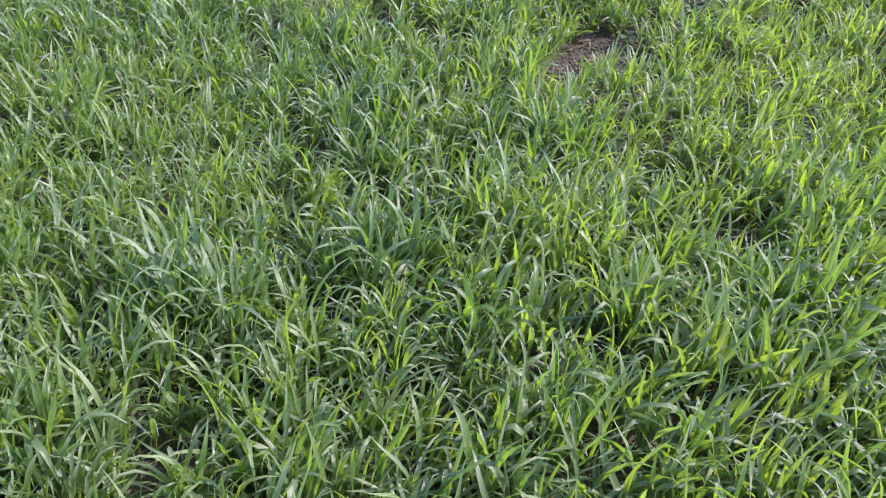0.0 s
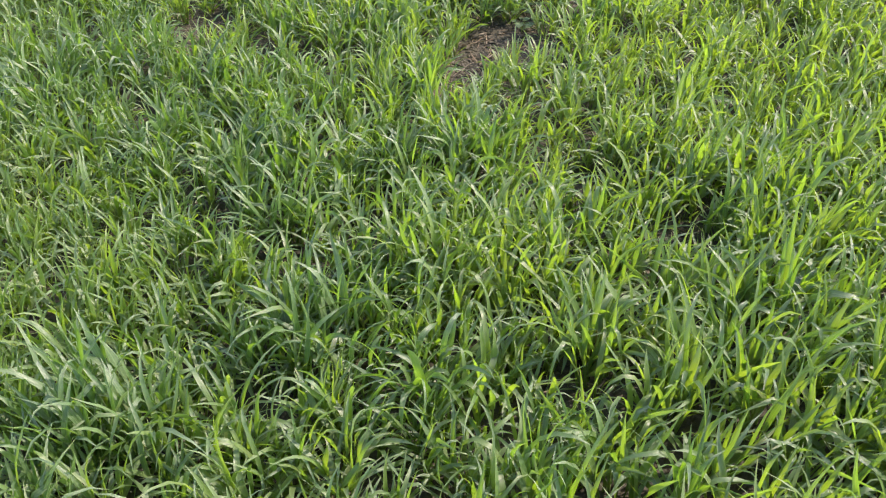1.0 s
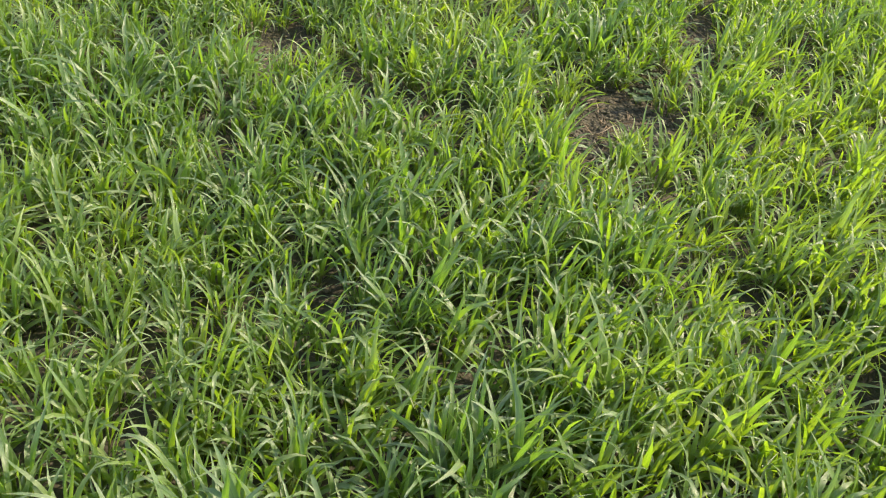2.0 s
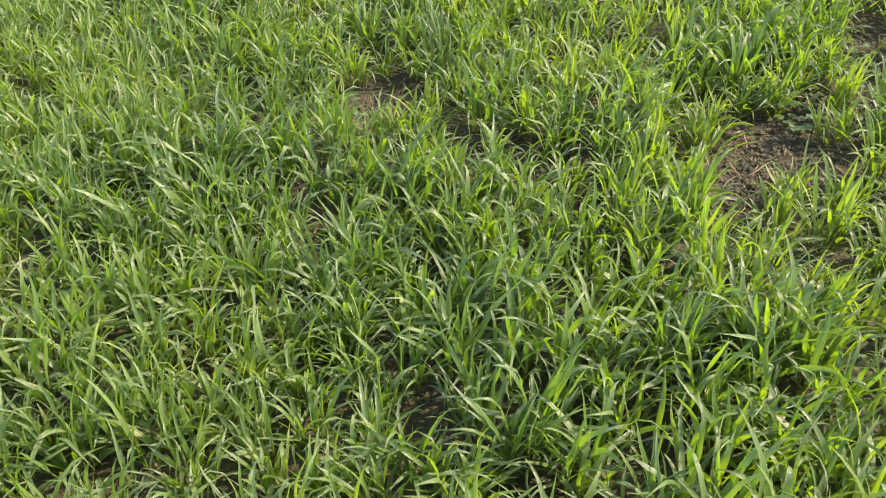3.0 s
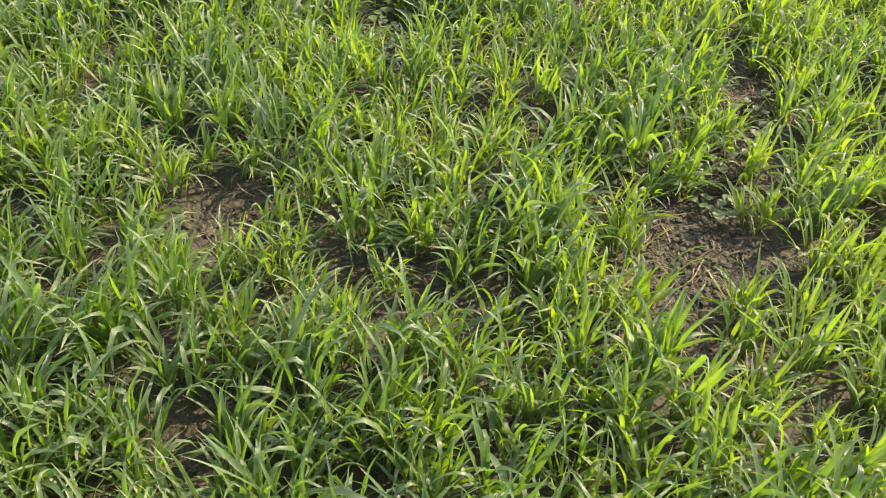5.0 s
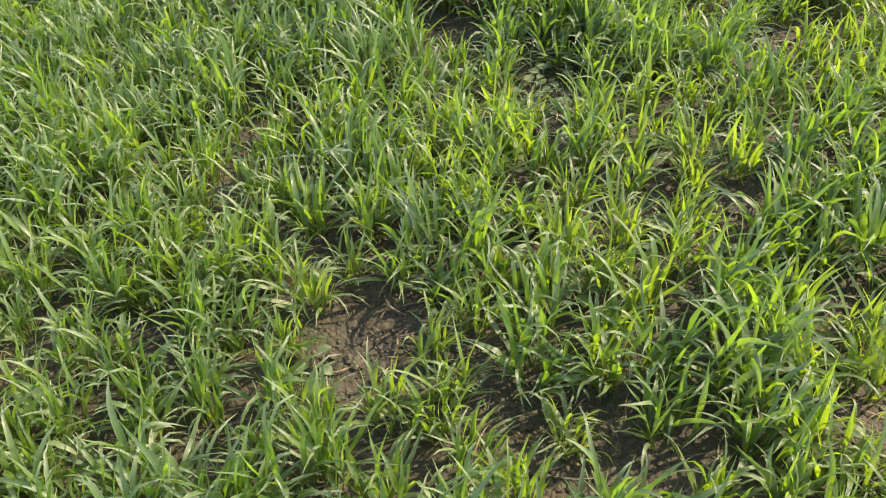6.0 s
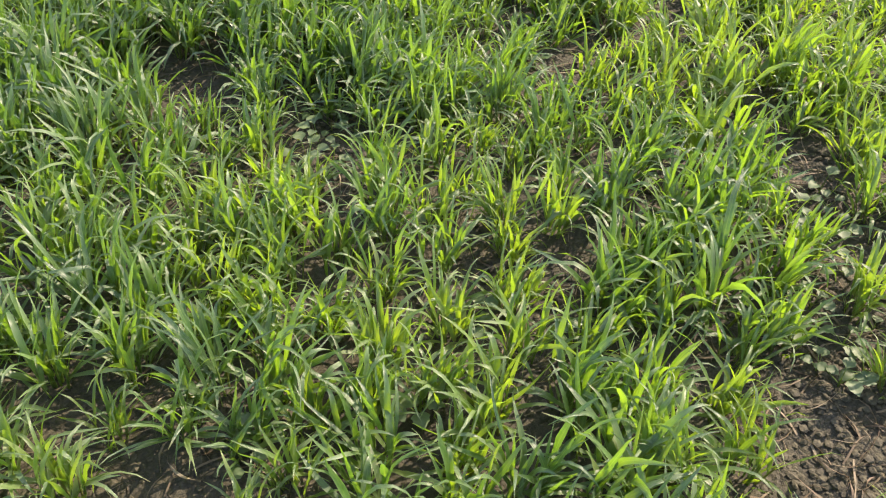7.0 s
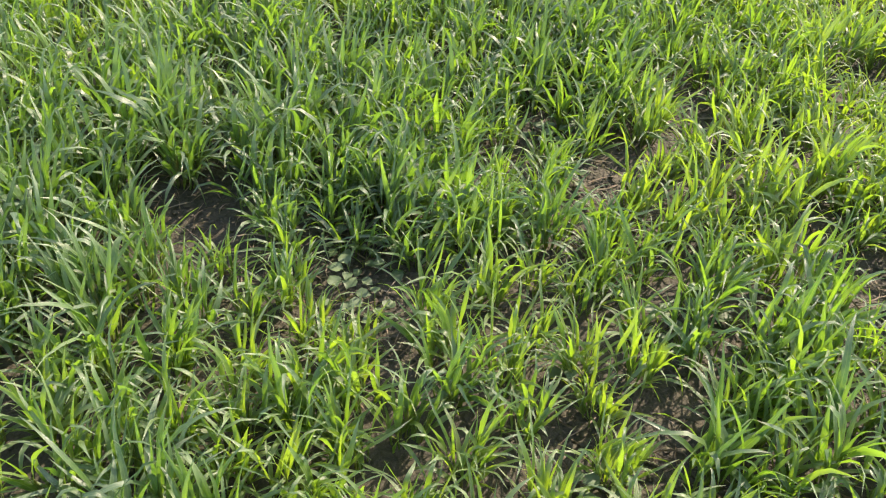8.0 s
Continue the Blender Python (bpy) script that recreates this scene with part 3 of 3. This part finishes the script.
def in_openings(count, spread):
    """Places in and round the openings of the stand."""
    holes = HOLES[HOLES[:, 2] > 0.055]
    pick = holes[rng.choice(len(holes), count, p=holes[:, 2] ** 2 / (holes[:, 2] ** 2).sum())]
    turn, far = rng.uniform(0, 2 * math.pi, count), np.sqrt(rng.uniform(0, 1, count)) * (pick[:, 2] * spread + 0.03)
    return pick[:, 0] + np.cos(turn) * far, pick[:, 1] + np.sin(turn) * far


lumps = [lump(rng, 2) for _ in range(9)]
for i, (x, y) in enumerate(zip(*in_openings(240, 1.0))):
    clod = new("clod", lumps[i % len(lumps)])
    clod.parent = ground
    size = 0.010 + 0.024 * rng.random() ** 2.2
    clod.matrix_basis = pose(x, y, float(ground_height(x, y)) - 0.02 * size, rng.uniform(-12, 12), rng.uniform(-12, 12), rng.uniform(0, 360)) @ Matrix.Diagonal((size, size, size, 1))


def crumbs_of_soil(count):
    shapes = []
    for _ in range(8):
        mesh = lump(rng, 1)
        shapes.append((np.array([v.co[:] for v in mesh.vertices]), np.array([f.vertices[:] for f in mesh.polygons])))
    px, py = in_openings(count, 1.45)
    pz = ground_height(px, py)
    verts, tris, base = [], [], 0
    for i in range(count):
        v, f = shapes[i % len(shapes)]
        a, size = rng.uniform(0, 6.28), 0.006 + 0.019 * rng.random() ** 2.2
        turn = np.array([[math.cos(a), -math.sin(a), 0], [math.sin(a), math.cos(a), 0], [0, 0, rng.uniform(0.6, 1.1)]])
        verts.append(v @ turn.T * size + (px[i], py[i], pz[i]))
        tris.append(f + base)
        base += len(v)
    mesh = fill(bpy.data.meshes.new("soil_crumbs"), np.concatenate(verts), np.concatenate(tris), 3, smooth=False)
    mesh.materials.append(CLOD)
    tagged(new("soil_crumbs", mesh), "small dark crumbs of moist clay soil", "soil", kind="stuff")


crumbs_of_soil(13000)


def straw_blade(x, y, turn, length, width, rise):
    """A dry blade lying on the soil, as a row of blade numbers."""
    return (x, y, float(ground_height(x, y)) + 0.004, turn, 1.57 - rise, rise * 1.9 + 0.1, length, width, rng.normal(0, 2.6), 2.0, 0.0)


px, py = in_openings(80, 1.2)
for x, y in zip(px, py):
    length = rng.uniform(0.05, 0.13)
    verts, quads, uv = blade_surface([straw_blade(0, 0, 0, length, rng.uniform(0.003, 0.007), rng.uniform(0.05, 0.28))], 6)
    verts[:, 2] -= verts[:, 2].min() - 0.002
    mesh = fill(bpy.data.meshes.new("dry_blade"), verts, quads, 4, uv)
    mesh.materials.append(DRY)
    straw = tagged(new("dry_blade", mesh), "withered tan wheat blade lying on the soil", "dry leaf", "withered blades on the soil")
    straw.matrix_basis = pose(x, y, float(ground_height(x, y)) + 0.003, 0, 0, rng.uniform(0, 360))

px, py = in_openings(1100, 1.5)
every = [straw_blade(x, y, rng.uniform(0, 6.28), rng.uniform(0.03, 0.12), rng.uniform(0.002, 0.006), rng.uniform(0.02, 0.3)) for x, y in zip(px, py)]
pick = rest_feet[rng.choice(len(rest_feet), 900)]
every += [straw_blade(x, y, rng.uniform(0, 6.28), rng.uniform(0.05, 0.13), rng.uniform(0.003, 0.007), rng.uniform(0.1, 0.8)) for x, y in pick]
verts, quads, uv = blade_surface(np.array(every), 5)
mesh = fill(bpy.data.meshes.new("straw_litter"), verts, quads, 4, uv)
mesh.materials.append(DRY)
tagged(new("straw_litter", mesh), "withered tan and brown blades littering the soil", "straw litter", kind="stuff")


# ---- weeds ----
def weed_leaf(rng, long):
    """An oval leaf with a notched edge on its stalk; the foot at the origin, the leaf along +x."""
    rows, across = 7, 5
    stalk = long * rng.uniform(0.6, 1.1)
    rise = rng.uniform(0.5, 1.0)
    verts, uv = [], []
    for i in range(rows):
        s = i / (rows - 1)
        wide = 0.42 * long * math.sin(math.pi * min(0.97, 0.06 + 0.92 * s ** 0.8)) ** 0.75 * (1 + 0.07 * (-1) ** i)
        for k in range(across):
            q = 2 * k / (across - 1) - 1
            x = stalk * math.cos(rise) + long * s * math.cos(0.25) - 0.12 * long * q * q * (s - 0.5)
            z = stalk * math.sin(rise) + 0.10 * long * math.sin(math.pi * s) + 0.16 * long * abs(q) * (1 - s) + 0.02 * long * rng.normal()
            verts.append((x, wide * q, z))
    quads = [(i * across + k, i * across + k + 1, (i + 1) * across + k + 1, (i + 1) * across + k) for i in range(rows - 1) for k in range(across - 1)]
    bar = []
    for s in (0.0, 0.5, 1.0):
        x, z = stalk * math.cos(rise) * s, stalk * math.sin(rise) * s ** 0.8
        bar += [(x, 0.0011, z), (x, -0.0006, z + 0.0009), (x, -0.0006, z - 0.0009)]
    ring = [(3 * r + k, 3 * r + (k + 1) % 3, 3 * r + 3 + (k + 1) % 3, 3 * r + 3 + k) for r in range(2) for k in range(3)]
    return (fill(bpy.data.meshes.new("leaf"), np.array(verts), np.array(quads), 4),
            fill(bpy.data.meshes.new("stalk"), np.array(bar), np.array(ring), 4))


def weed_seedling(rng):
    root = new("weed_seedling")
    root.empty_display_size = 0.03
    tagged(root, "low broadleaf weed with pale oval leaves among the wheat", "weed", "weeds among the wheat")
    count = rng.integers(4, 7)
    for k in range(count):
        flat, stalk = weed_leaf(rng, rng.uniform(0.025, 0.042))
        leaf = part("leaf", flat, WEED, root)
        part("stalk", stalk, CULM, leaf)
        leaf.matrix_basis = pose(0, 0, 0.002 + 0.003 * k, 0, rng.uniform(-12, 8), 360 * k * 0.382 + rng.uniform(-20, 20))
    verts, quads = culm_surface([(0, 0, -0.004, 0, 0, 0.022, 0.0018)])
    part("stem", fill(bpy.data.meshes.new("stem"), verts, quads, 4), CULM, root)
    return root


WEEDS_NEARER = [(0.23, 2.89), (-0.54, 2.98), (0.31, 3.00), (0.79, 3.11), (0.73, 3.12), (0.90, 3.17), (0.73, 3.17), (0.82, 3.18), (0.84, 3.28), (0.76, 3.28),
                (0.97, 3.30), (1.07, 3.40), (1.02, 3.44), (1.12, 3.46), (1.02, 3.49), (1.15, 3.51), (0.02, 3.52), (-0.61, 3.53), (-0.02, 3.55), (1.01, 3.56),
                (-0.29, 3.56), (-0.26, 3.61)]
WEEDS_FARTHER = [(0.31, 3.63), (0.23, 3.65), (0.84, 3.73), (0.03, 3.73), (0.00, 3.77), (0.86, 3.80), (0.69, 3.82), (0.74, 3.82), (-0.75, 3.83), (0.45, 3.86),
                 (0.30, 3.90), (0.22, 4.24), (0.61, 4.27), (0.24, 4.28), (0.92, 4.33), (0.19, 4.34), (0.35, 4.37), (0.25, 4.39), (0.31, 4.43), (0.35, 4.45),
                 (0.30, 4.51), (1.00, 4.54), (1.05, 4.54)]
sorts = [weed_seedling(rng) for _ in range(7)]
for i, (x, y) in enumerate(WEEDS_NEARER + WEEDS_FARTHER):
    m = pose(x, y, float(ground_height(x, y)) + 0.002, 0, 0, rng.uniform(0, 360))
    if i < len(sorts):
        sorts[i].matrix_basis = m
    else:
        copy_thing(sorts[i % len(sorts)], m)
